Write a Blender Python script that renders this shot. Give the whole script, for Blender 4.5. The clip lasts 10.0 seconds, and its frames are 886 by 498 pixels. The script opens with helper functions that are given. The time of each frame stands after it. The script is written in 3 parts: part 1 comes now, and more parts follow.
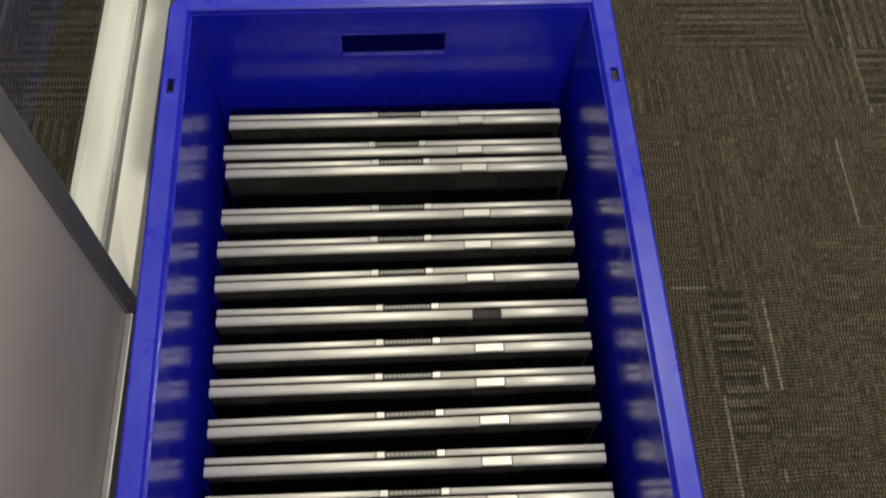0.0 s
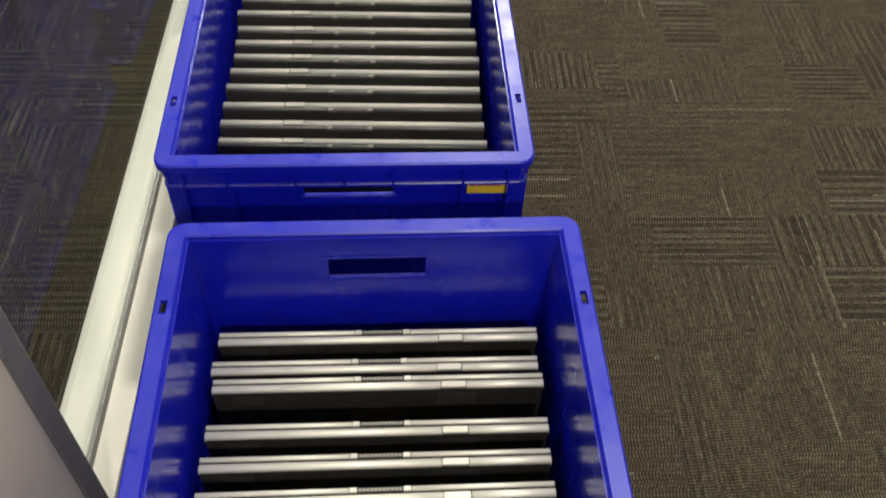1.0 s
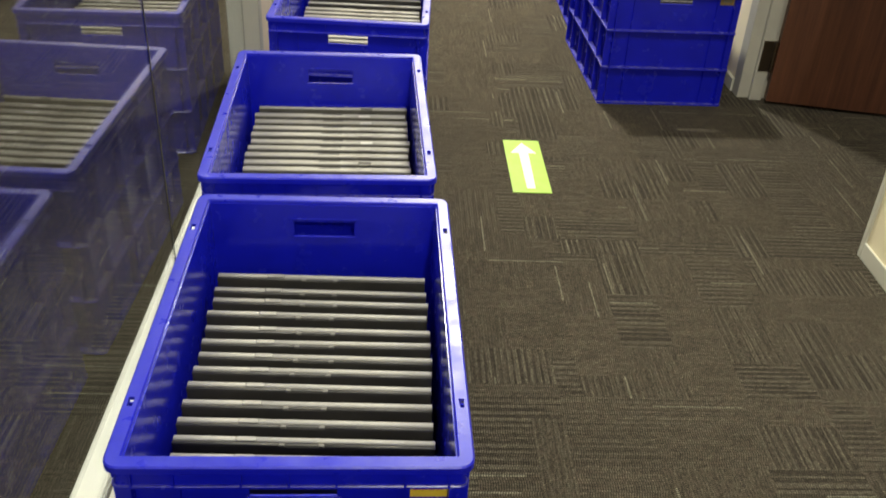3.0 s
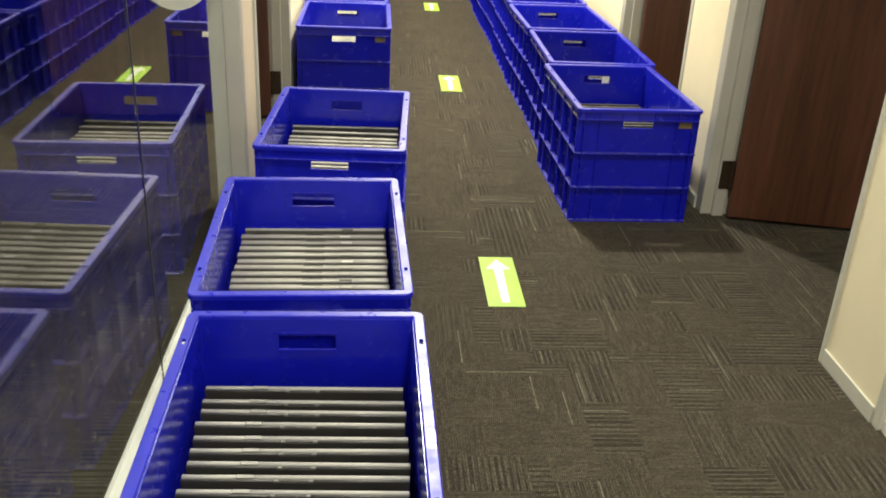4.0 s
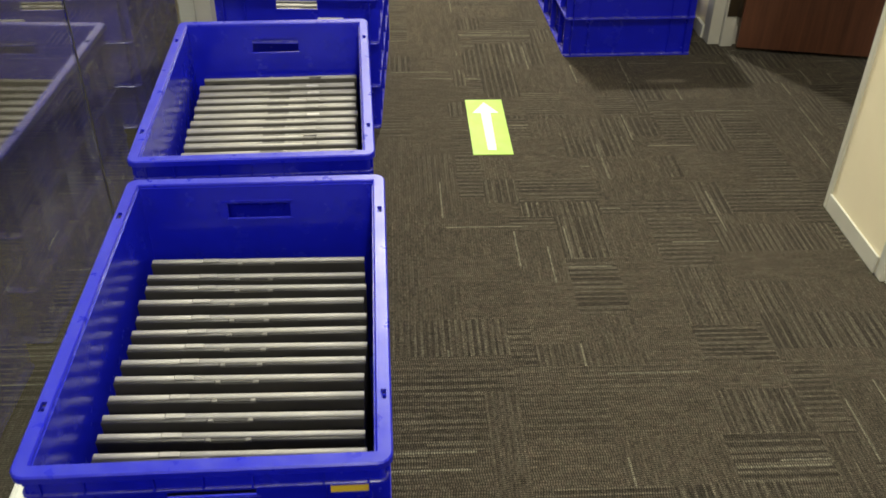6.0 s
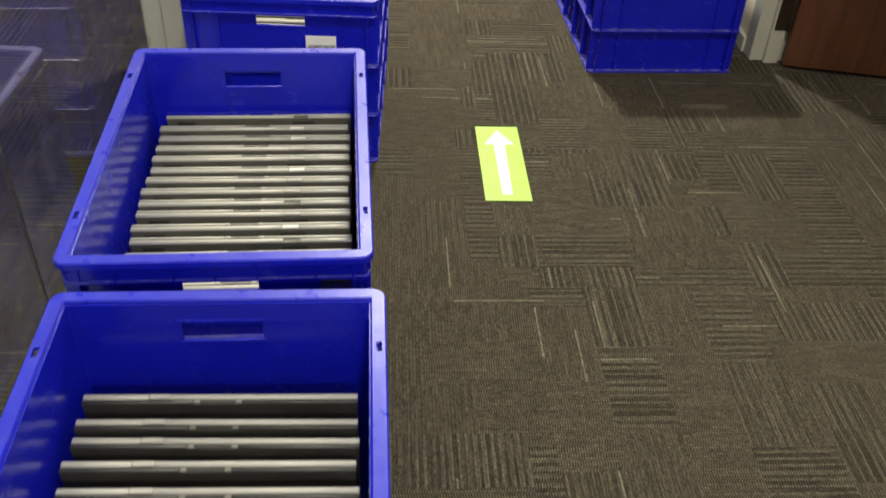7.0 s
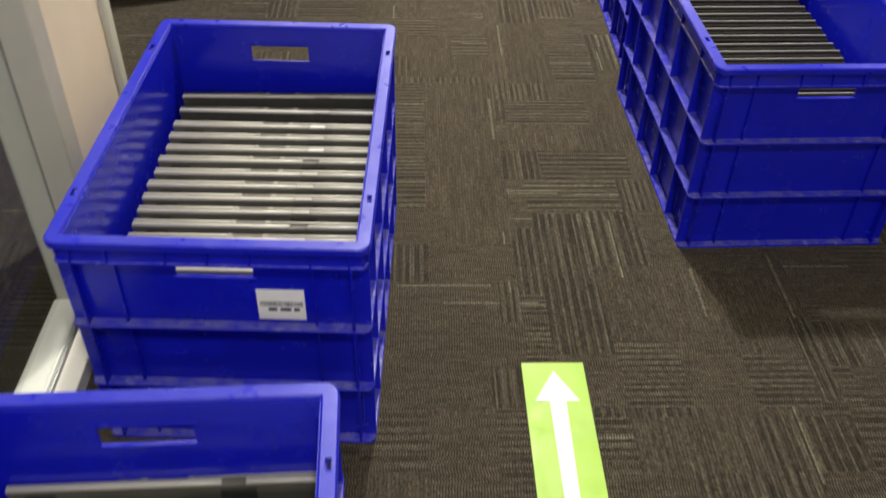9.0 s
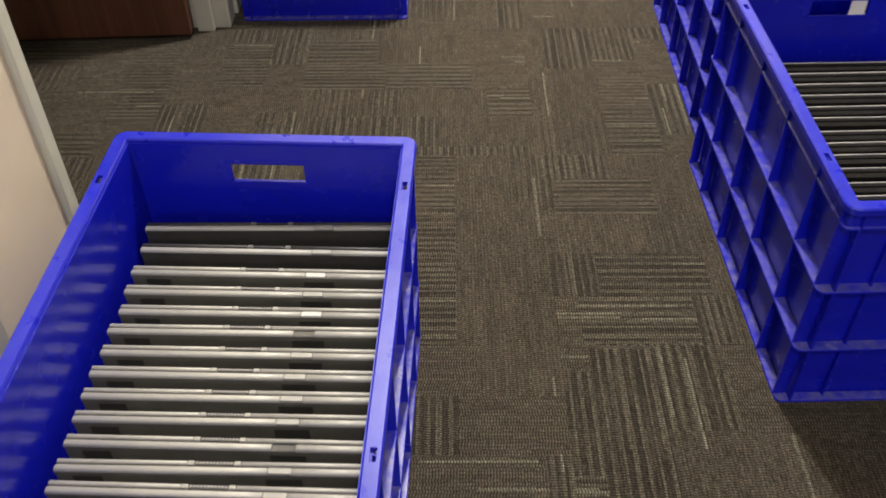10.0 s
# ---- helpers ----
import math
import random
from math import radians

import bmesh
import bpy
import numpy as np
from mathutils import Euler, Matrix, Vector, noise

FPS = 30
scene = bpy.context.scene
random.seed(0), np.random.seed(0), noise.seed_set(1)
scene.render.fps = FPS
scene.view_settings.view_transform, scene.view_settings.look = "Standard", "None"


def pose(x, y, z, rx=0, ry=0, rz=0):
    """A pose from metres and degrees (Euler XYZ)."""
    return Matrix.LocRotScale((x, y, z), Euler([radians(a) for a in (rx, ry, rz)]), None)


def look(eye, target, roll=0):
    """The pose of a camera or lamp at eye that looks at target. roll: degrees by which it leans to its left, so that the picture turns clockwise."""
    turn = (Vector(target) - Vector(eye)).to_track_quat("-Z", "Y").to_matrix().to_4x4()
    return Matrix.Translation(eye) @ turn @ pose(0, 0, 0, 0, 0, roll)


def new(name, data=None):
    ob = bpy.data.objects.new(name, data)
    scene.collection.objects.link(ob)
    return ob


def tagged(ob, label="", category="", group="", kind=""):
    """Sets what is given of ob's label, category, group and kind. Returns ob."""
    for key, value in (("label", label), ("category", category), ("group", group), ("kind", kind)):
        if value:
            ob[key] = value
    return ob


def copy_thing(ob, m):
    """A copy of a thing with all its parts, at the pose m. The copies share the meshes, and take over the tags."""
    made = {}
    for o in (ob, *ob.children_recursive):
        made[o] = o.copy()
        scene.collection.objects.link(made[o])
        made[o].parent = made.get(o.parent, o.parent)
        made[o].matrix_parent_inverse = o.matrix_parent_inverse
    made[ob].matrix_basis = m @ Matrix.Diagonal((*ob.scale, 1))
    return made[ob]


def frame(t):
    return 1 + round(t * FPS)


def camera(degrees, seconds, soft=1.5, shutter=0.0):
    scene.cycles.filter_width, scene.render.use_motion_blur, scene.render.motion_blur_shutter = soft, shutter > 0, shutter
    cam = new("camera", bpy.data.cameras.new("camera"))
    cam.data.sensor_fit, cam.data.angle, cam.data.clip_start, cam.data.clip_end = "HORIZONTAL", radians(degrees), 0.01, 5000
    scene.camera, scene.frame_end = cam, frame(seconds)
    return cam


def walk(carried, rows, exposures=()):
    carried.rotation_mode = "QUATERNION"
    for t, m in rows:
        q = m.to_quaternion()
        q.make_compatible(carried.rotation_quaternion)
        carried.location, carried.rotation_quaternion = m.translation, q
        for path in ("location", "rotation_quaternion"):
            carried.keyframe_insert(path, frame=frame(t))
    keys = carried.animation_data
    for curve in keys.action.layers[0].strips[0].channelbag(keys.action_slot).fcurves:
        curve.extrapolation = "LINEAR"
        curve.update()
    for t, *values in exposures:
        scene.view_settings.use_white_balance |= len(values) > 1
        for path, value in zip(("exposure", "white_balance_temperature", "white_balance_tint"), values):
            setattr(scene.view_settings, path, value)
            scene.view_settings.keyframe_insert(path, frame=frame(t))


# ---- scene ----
cam = camera(52.0, 10.0, soft=1.7, shutter=0.3)
PATH = [
    (0, (-0.1102, -1.3874, 1.0255), (-0.0247, -0.4573, -0.7430), 3.67),
    (0.5, (-0.1019, -1.3922, 1.0425), (-0.0073, -0.2707, -0.6107), 3.28),
    (1, (-0.0891, -1.3939, 1.0632), (-0.0038, -0.0984, -0.4581), 2.63),
    (1.5, (-0.0792, -1.3898, 1.0780), (0.0250, -0.0102, -0.3662), 3.14),
    (2, (-0.0893, -1.3782, 1.0973), (0.0652, 0.0789, -0.2638), 3.21),
    (2.5, (-0.0766, -1.3853, 1.1162), (0.0890, 0.1782, -0.1200), 2.91),
    (3, (-0.0419, -1.4104, 1.1235), (0.0626, 0.2768, 0.0547), 3.37),
    (3.2, (-0.0299, -1.4149, 1.1270), (0.0734, 0.2964, 0.0972), 3.21),
    (4.3, (-0.0434, -1.5584, 1.1677), (0.1389, 0.2625, 0.3609), 2.91),
    (4.5, (-0.0692, -1.5960, 1.1552), (0.1500, 0.2149, 0.3352), 2.99),
    (5, (-0.0661, -1.6211, 1.1550), (0.1862, 0.1180, 0.2000), 2.23),
    (5.2, (-0.0362, -1.5953, 1.1491), (0.1958, 0.1177, 0.1431), 1.34),
    (6.3, (0.0706, -1.2627, 1.1373), (0.1489, 0.3418, -0.0542), 1.29),
    (6.5, (0.0711, -1.1968, 1.1283), (0.1464, 0.3998, -0.0739), 1.25),
    (7, (0.0432, -0.9532, 1.1347), (0.1682, 0.6106, -0.1058), 3.00),
    (7.5, (0.0657, -0.7859, 1.1321), (0.1684, 0.7621, -0.1302), 1.43),
    (8, (0.0973, -0.5687, 1.1169), (0.0799, 0.9335, -0.2033), 0.63),
    (8.5, (0.1198, -0.3457, 1.1245), (0.0646, 1.1816, -0.1657), 0.98),
    (9, (0.0813, -0.0607, 1.1125), (0.1456, 1.4612, -0.1834), 1.52),
    (9.5, (0.0675, 0.1706, 1.1312), (0.1243, 1.7082, -0.1465), -0.26),
    (10, (0.0956, 0.4072, 1.1068), (0.0797, 1.8658, -0.2614), -0.60),
]
walk(cam, [(t, look(eye, target, roll)) for t, eye, target, roll in PATH],
     [(0, -0.60, 6400, 13), (0.5, -0.46, 6400, 13), (1, -0.30, 6400, 12), (2, -0.14, 6450, 11), (3, -0.04, 6500, 10), (7.5, -0.04, 6450, 10),
      (8.5, -0.16, 6300, 13), (9.5, -0.32, 6200, 19), (10, -0.34, 6200, 20)])

# ---- world, lamps ----
world = bpy.data.worlds.new("world")
scene.world = world
world.use_nodes = True
world.node_tree.nodes["Background"].inputs[0].default_value = (0.02, 0.022, 0.03, 1)
world.node_tree.nodes["Background"].inputs[1].default_value = 0.3
CEIL = 2.6
LAMPS = [(0.30, -3.41, 60.0), (0.30, -0.41, 40.0), (0.27, 2.60, 114.0), (0.30, 5.60, 90.0)]


# ---- materials ----
class Nodes:
    """A small helper for shader trees."""

    def __init__(self, name):
        self.mat = bpy.data.materials.new(name)
        self.mat.use_nodes = True
        self.tree = self.mat.node_tree
        self.bsdf = self.tree.nodes["Principled BSDF"]

    def add(self, kind, **props):
        n = self.tree.nodes.new(kind)
        for key, value in props.items():
            setattr(n, key, value)
        return n

    def put(self, socket, value):
        if isinstance(value, bpy.types.NodeSocket):
            self.tree.links.new(value, socket)
        elif isinstance(value, (tuple, list)) and len(value) == 3 and socket.type == "RGBA":
            socket.default_value = (*value, 1)
        else:
            socket.default_value = value

    def math(self, op, a, b=0.0, c=0.0):
        n = self.add("ShaderNodeMath", operation=op)
        for i, v in enumerate((a, b, c)):
            self.put(n.inputs[i], v)
        return n.outputs[0]

    def mix(self, f, a, b):
        n = self.add("ShaderNodeMix", data_type="RGBA")
        self.put(n.inputs["Factor"], f)
        self.put(n.inputs[6], a)
        self.put(n.inputs[7], b)
        return n.outputs[2]

    def pick(self, f, a, b):
        n = self.add("ShaderNodeMix", data_type="FLOAT")
        self.put(n.inputs[0], f)
        self.put(n.inputs[2], a)
        self.put(n.inputs[3], b)
        return n.outputs[0]

    def hash(self, a, b=0.0, c=0.0):
        v = self.add("ShaderNodeCombineXYZ")
        for i, x in enumerate((a, b, c)):
            self.put(v.inputs[i], x)
        n = self.add("ShaderNodeTexWhiteNoise", noise_dimensions="3D")
        self.put(n.inputs["Vector"], v.outputs[0])
        return n.outputs["Value"]

    def vec(self, a, b, c=0.0):
        v = self.add("ShaderNodeCombineXYZ")
        for i, x in enumerate((a, b, c)):
            self.put(v.inputs[i], x)
        return v.outputs[0]

    def noise(self, scale, detail=3.0, vector=None, rough=0.55):
        n = self.add("ShaderNodeTexNoise")
        n.inputs["Scale"].default_value = scale
        n.inputs["Detail"].default_value = detail
        n.inputs["Roughness"].default_value = rough
        self.put(n.inputs["Vector"], vector if vector is not None else self.coord())
        return n.outputs[0]

    def coord(self, scale=None):
        c = self.add("ShaderNodeTexCoord").outputs["Object"]
        if scale:
            m = self.add("ShaderNodeMapping")
            m.inputs["Scale"].default_value = scale
            self.put(m.inputs["Vector"], c)
            c = m.outputs[0]
        return c

    def ramp(self, f, lo, hi, a=0.0, b=1.0):
        n = self.add("ShaderNodeMapRange")
        self.put(n.inputs[0], f)
        for i, v in enumerate((lo, hi, a, b)):
            n.inputs[i + 1].default_value = v
        return n.outputs[0]

    def bump(self, height, strength=0.3, distance=0.001):
        n = self.add("ShaderNodeBump")
        n.inputs["Strength"].default_value = strength
        n.inputs["Distance"].default_value = distance
        self.put(n.inputs["Height"], height)
        self.put(self.bsdf.inputs["Normal"], n.outputs[0])

    def set(self, **values):
        for key, value in values.items():
            self.put(self.bsdf.inputs[key.replace("_", " ")], value)
        return self.mat


def worn(name, color, rough, metal=0.0, spread=0.12, scale=14.0, bump=0.15, grain=300.0, spec=0.5):
    """A surface of one colour with stains and grain."""
    n = Nodes(name)
    big, fine = n.noise(scale, 4), n.noise(grain, 2)
    dark = tuple(c * (1 - spread) for c in color)
    light = tuple(min(1, c * (1 + spread)) for c in color)
    col = n.mix(n.ramp(big, 0.3, 0.7), dark, light)
    rnd = n.add("ShaderNodeObjectInfo").outputs["Random"]
    col = n.mix(n.math("MULTIPLY", rnd, 0.25), col, dark)
    n.bump(fine, bump, 0.0005)
    return n.set(Base_Color=col, Roughness=n.ramp(n.noise(scale * 3, 3), 0.3, 0.7, rough * 0.8, min(1, rough * 1.25)),
                 Metallic=metal, Specular_IOR_Level=spec)


def blue_plastic(name, top_color, least, most, rough=0.15):
    n = Nodes(name)
    rnd = n.add("ShaderNodeObjectInfo").outputs["Random"]
    big = n.noise(9, 4)
    col = n.mix(n.ramp(big, 0.3, 0.7), (0.0056, 0.0086, 0.435), (0.0072, 0.0110, 0.500))
    # pale scuffs, in thin streaks and specks
    scuff = n.noise(1.0, 5, n.coord((40, 40, 160)), 0.7)
    col = n.mix(n.ramp(scuff, 0.66, 0.78, 0.0, 0.18), col, (0.09, 0.11, 0.50))
    dirt = n.ramp(n.noise(25, 5), 0.58, 0.80, 0.0, 0.22)
    col = n.mix(dirt, col, (0.020, 0.021, 0.16))
    # upward faces take another colour: grey dust on ledges, paler blue elsewhere
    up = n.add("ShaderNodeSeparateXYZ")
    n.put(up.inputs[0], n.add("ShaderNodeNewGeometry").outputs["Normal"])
    top_mask = n.math("MULTIPLY", n.ramp(up.outputs[2], 0.6, 0.95), n.ramp(n.noise(60, 5), 0.35, 0.75, least, most))
    col = n.mix(top_mask, col, top_color)
    n.bump(n.math("ADD", n.math("MULTIPLY", n.noise(120, 3), 0.25), n.noise(22, 2)), 0.11, 0.002)
    return n.set(Base_Color=col, Roughness=n.ramp(n.noise(30, 4), 0.3, 0.7, rough, rough + 0.15), Specular_IOR_Level=0.5)


def carpet():
    n = Nodes("carpet")
    pos = n.add("ShaderNodeNewGeometry").outputs["Position"]
    sep = n.add("ShaderNodeSeparateXYZ")
    n.put(sep.inputs[0], pos)
    rnd = n.add("ShaderNodeObjectInfo").outputs["Random"]
    x, y = sep.outputs[0], sep.outputs[1]
    fl = lambda v, d, o=0.0: n.math("FLOOR", n.math("ADD", n.math("DIVIDE", v, d), o))
    # each tile is laid a quarter turn from its neighbour
    tx, ty = fl(n.math("ADD", x, 0.23), 0.5), fl(n.math("ADD", y, 0.14), 0.5)
    quarter = n.math("MODULO", n.math("ABSOLUTE", n.math("ADD", tx, ty)), 2.0)
    a, b = n.pick(quarter, x, y), n.pick(quarter, y, x)
    # patches in staggered courses
    course = fl(b, 0.105)
    stagger = n.hash(course, 4.2, rnd)
    cell = fl(a, 0.19, stagger)
    h1, h2, h3 = n.hash(cell, course, 1.7), n.hash(cell, course, 7.3), n.hash(cell, course, 12.9)
    turn = n.math("GREATER_THAN", h1, 0.52)
    s, c = n.pick(turn, a, b), n.pick(turn, b, a)
    row = fl(c, 0.0060)
    inrow = n.math("ABSOLUTE", n.math("SUBTRACT", n.math("FRACT", n.math("DIVIDE", c, 0.0060)), 0.5))
    striped = n.ramp(h2, 0.42, 0.68)
    # dark rows of uneven width, with a pale thread between them
    wide = n.pick(n.math("GREATER_THAN", h3, 0.5), 0.0135, 0.0165)
    within = n.math("FRACT", n.math("DIVIDE", c, wide))
    band = n.math("FLOOR", n.math("DIVIDE", c, wide))
    stripe = n.ramp(n.math("SUBTRACT", within, n.ramp(n.hash(band, cell, course), 0, 1, 0.35, 0.80)), -0.05, 0.05, 0.0, 1.0)
    fade = n.ramp(n.noise(1.0, 2, n.vec(n.math("MULTIPLY", s, 14.0), n.math("MULTIPLY", c, 30.0), h1), 0.5), 0.34, 0.55, 0.35, 1.0)
    second = n.math("GREATER_THAN", n.hash(fl(s, 0.06), row, 3.0), 0.25)
    faint = n.hash(row, fl(s, 0.035, n.hash(row, 2.0, 8.0)), 31.0)
    thin = fl(c, 0.0042)
    single = n.math("GREATER_THAN", n.hash(thin, fl(s, 0.17, n.hash(thin, 1.0, 2.0)), 9.7), 0.9870)
    # loops of the pile: short uneven dashes along the row
    v1 = n.vec(n.math("MULTIPLY", s, 150.0), n.math("MULTIPLY", c, 330.0), rnd)
    dash = n.noise(1.0, 2, v1, 0.6)
    loop = n.math("SINE", n.math("ADD", n.math("MULTIPLY", s, 1450.0), n.math("ADD", n.math("MULTIPLY", n.hash(row, 5.0, 5.0), 6.0), n.math("MULTIPLY", n.noise(70, 1, pos), 2.5))))
    fuzz = n.noise(620, 3, pos, 0.65)
    big = n.noise(4, 3, pos)
    base = n.mix(big, (0.077, 0.066, 0.048), (0.102, 0.088, 0.064))
    base = n.mix(n.ramp(n.noise(45, 3, pos), 0.35, 0.7, 0.0, 0.6), base, (0.096, 0.068, 0.050))
    base = n.mix(n.ramp(n.noise(60, 3, n.vec(y, x, 3.0)), 0.45, 0.75, 0.0, 0.6), base, (0.074, 0.072, 0.049))
    base = n.mix(n.ramp(h3, 0.0, 1.0, 0.0, 0.35), base, (0.052, 0.045, 0.032))
    col = n.mix(n.ramp(faint, 0, 1, 0, 0.55), base, (0.036, 0.030, 0.022))
    hard = n.mix(n.ramp(stripe, 0.35, 0.65), (0.023, 0.0190, 0.0150), (0.116, 0.103, 0.076))
    col = n.mix(n.math("MULTIPLY", n.math("MULTIPLY", striped, n.pick(second, 0.55, 1.0)), n.math("MULTIPLY", fade, 0.68)), col, hard)
    col = n.mix(n.math("MULTIPLY", single, 0.7), col, (0.19, 0.18, 0.135))
    shade = n.math("MULTIPLY", n.ramp(dash, 0.3, 0.7, 0.42, 1.40), n.ramp(inrow, 0.05, 0.5, 1.10, 0.70))
    shade = n.math("MULTIPLY", shade, n.ramp(loop, -1, 1, 0.32, 1.44))
    shade = n.math("MULTIPLY", shade, n.ramp(fuzz, 0.3, 0.7, 0.42, 1.5))
    v = n.add("ShaderNodeVectorMath", operation="SCALE")
    n.put(v.inputs[0], col)
    n.put(v.inputs["Scale"], shade)
    n.bump(n.math("ADD", n.math("MULTIPLY", dash, 1.0), n.math("MULTIPLY", fuzz, 0.8)), 0.5, 0.002)
    return n.set(Base_Color=v.outputs[0], Roughness=0.95, Specular_IOR_Level=0.1,
                 Sheen_Weight=0.04, Sheen_Roughness=0.6, Sheen_Tint=(1.0, 0.93, 0.80))


def wood():
    n = Nodes("dark_wood_veneer")
    grain = n.noise(1.0, 6, n.coord((60, 60, 3)), 0.65)
    fine = n.noise(1.0, 4, n.coord((260, 260, 9)), 0.6)
    col = n.mix(n.ramp(grain, 0.3, 0.7), (0.060, 0.021, 0.011), (0.118, 0.044, 0.021))
    col = n.mix(n.ramp(fine, 0.45, 0.7, 0, 0.35), col, (0.04, 0.012, 0.006))
    n.bump(fine, 0.1, 0.0004)
    return n.set(Base_Color=col, Roughness=0.42)


def glass():
    n = Nodes("clear_glass")
    n.bump(n.noise(2.0, 1), 0.02, 0.001)
    return n.set(Base_Color=(0.93, 0.97, 0.97), Roughness=0.0, Transmission_Weight=1.0, IOR=1.5)


def glow(name, color, strength):
    n = Nodes(name)
    return n.set(Base_Color=(0.8, 0.8, 0.8), Emission_Color=color, Emission_Strength=strength)


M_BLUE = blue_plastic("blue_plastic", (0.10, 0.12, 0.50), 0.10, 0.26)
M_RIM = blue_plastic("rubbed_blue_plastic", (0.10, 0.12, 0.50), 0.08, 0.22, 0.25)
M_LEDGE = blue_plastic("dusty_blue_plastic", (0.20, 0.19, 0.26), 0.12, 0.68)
M_CARPET = carpet()
M_WOOD = wood()
M_GLASS = glass()
M_CREAM = worn("cream_wall_paint", (0.88, 0.80, 0.57), 0.6, spread=0.04, scale=5, bump=0.2, grain=160)
M_PANEL = worn("off_white_panel", (0.58, 0.53, 0.51), 0.5, spread=0.04, scale=5)
M_WARM = worn("warm_beige_panel", (0.72, 0.62, 0.49), 0.5, spread=0.05, scale=5)
M_FRAME = worn("grey_painted_frame", (0.45, 0.44, 0.385), 0.42, spread=0.06, scale=8)
M_EDGE = worn("dark_grey_edge", (0.16, 0.16, 0.18), 0.4, spread=0.08, scale=8)
M_STILE = worn("grey_metal_stile", (0.27, 0.27, 0.235), 0.4, metal=0.2, spread=0.06, scale=8)
M_TRIM = worn("pale_trim", (0.56, 0.56, 0.48), 0.4, spread=0.06, scale=8)
M_RAIL = worn("white_enamelled_rail", (0.86, 0.84, 0.75), 0.38, spread=0.05, scale=12)
# grey lowered so that the shade inside the grooves is in the colour
M_GROOVE = worn("shaded_groove_grey", (0.13, 0.125, 0.115), 0.6)
M_ALU = worn("brushed_aluminium_skirting", (0.34, 0.33, 0.33), 0.35, metal=0.6, spread=0.08, scale=10)
M_DARK = worn("black_rubber", (0.012, 0.012, 0.012), 0.6)
M_CEIL = worn("white_ceiling", (0.75, 0.74, 0.70), 0.8, spread=0.04, scale=4)
M_SILVER = worn("silver_laptop_edge", (0.62, 0.605, 0.555), 0.40, metal=0.36, spread=0.06, scale=12, bump=0.0, grain=500, spec=0.4)
M_GRAPHITE = worn("graphite_laptop_cover", (0.042, 0.040, 0.036), 0.6, spread=0.2, scale=20, bump=0.1, grain=600, spec=0.3)
M_SATIN = worn("satin_laptop_edge", (0.39, 0.378, 0.335), 0.50, metal=0.25, spread=0.07, scale=12, bump=0.0, spec=0.35)
M_PALE = worn("pale_bay_cover", (0.66, 0.65, 0.60), 0.45, spread=0.04, scale=20)
# M_COVER made darker: the shade between crate A's laptops is in this colour
M_SHADED_COVER = worn("shaded_laptop_cover", (0.030, 0.028, 0.026), 0.6, spread=0.2, scale=20, bump=0.1, grain=600, spec=0.25)
M_COVER = worn("dark_laptop_cover", (0.105, 0.100, 0.084), 0.5, spread=0.2, scale=20, bump=0.1, grain=600)
M_PEWTER = worn("pewter_laptop_edge", (0.37, 0.36, 0.33), 0.55, metal=0.2, spread=0.06, scale=12, bump=0.0)
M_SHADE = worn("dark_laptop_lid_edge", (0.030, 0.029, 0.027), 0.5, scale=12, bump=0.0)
M_BLACK = worn("black_laptop_cover", (0.014, 0.013, 0.012), 0.8, spread=0.2, scale=20, bump=0.1, grain=600, spec=0.1)
M_VENT = worn("underside_vent", (0.035, 0.033, 0.028), 0.6)
M_GREY = worn("grey_vent_plastic", (0.15, 0.145, 0.13), 0.5, scale=40)
M_STEEL = worn("dull_bronze", (0.10, 0.075, 0.05), 0.4, metal=0.9)
M_GREEN = worn("lime_green_vinyl", (0.33, 0.56, 0.05), 0.45, spread=0.06, scale=10)
M_WHITE = worn("white_vinyl", (0.82, 0.83, 0.80), 0.45, spread=0.03)
M_YELLOW = worn("yellow_sticker", (0.85, 0.60, 0.03), 0.5, spread=0.08, scale=30)
M_RED = worn("red_print", (0.55, 0.04, 0.02), 0.5)
M_OCHRE = worn("faded_ochre_sticker", (0.22, 0.15, 0.05), 0.6, spread=0.3, scale=60)
M_SMUDGE = worn("blackened_sticker", (0.010, 0.012, 0.14), 0.5, spread=0.3, scale=60)
M_PAPER = worn("white_label_paper", (0.80, 0.79, 0.76), 0.6, spread=0.04, scale=40)
M_INK = worn("black_print", (0.03, 0.03, 0.035), 0.6)
M_OVAL = worn("pale_translucent", (0.62, 0.64, 0.58), 0.7, spread=0.03)
M_OVAL.node_tree.nodes["Principled BSDF"].inputs["Alpha"].default_value = 0.55
M_SEAL = worn("dark_grey_sealant", (0.03, 0.03, 0.028), 0.5)
M_LAMP = glow("lamp_diffuser", (1.0, 0.93, 0.80), 14.0)


# ---- mesh helpers ----
def part(name, bm, material, parent=None, label=""):
    """Links a bmesh as one mesh object, under a thing or a part."""
    mesh = bpy.data.meshes.new(name)
    bmesh.ops.recalc_face_normals(bm, faces=bm.faces)
    bm.to_mesh(mesh)
    bm.free()
    mesh.materials.append(material)
    ob = new(name, mesh)
    ob.parent = parent
    return tagged(ob, label)


def box(bm, x0, x1, y0, y1, z0, z1, bevel=0.0):
    r = bmesh.ops.create_cube(bm, size=1.0, matrix=Matrix.Translation(((x0 + x1) / 2, (y0 + y1) / 2, (z0 + z1) / 2))
                              @ Matrix.Diagonal((x1 - x0, y1 - y0, z1 - z0, 1)))
    if bevel:
        edges = list({e for v in r["verts"] for e in v.link_edges})
        bmesh.ops.bevel(bm, geom=edges, offset=bevel, segments=2, affect="EDGES", profile=0.5)
    return bm


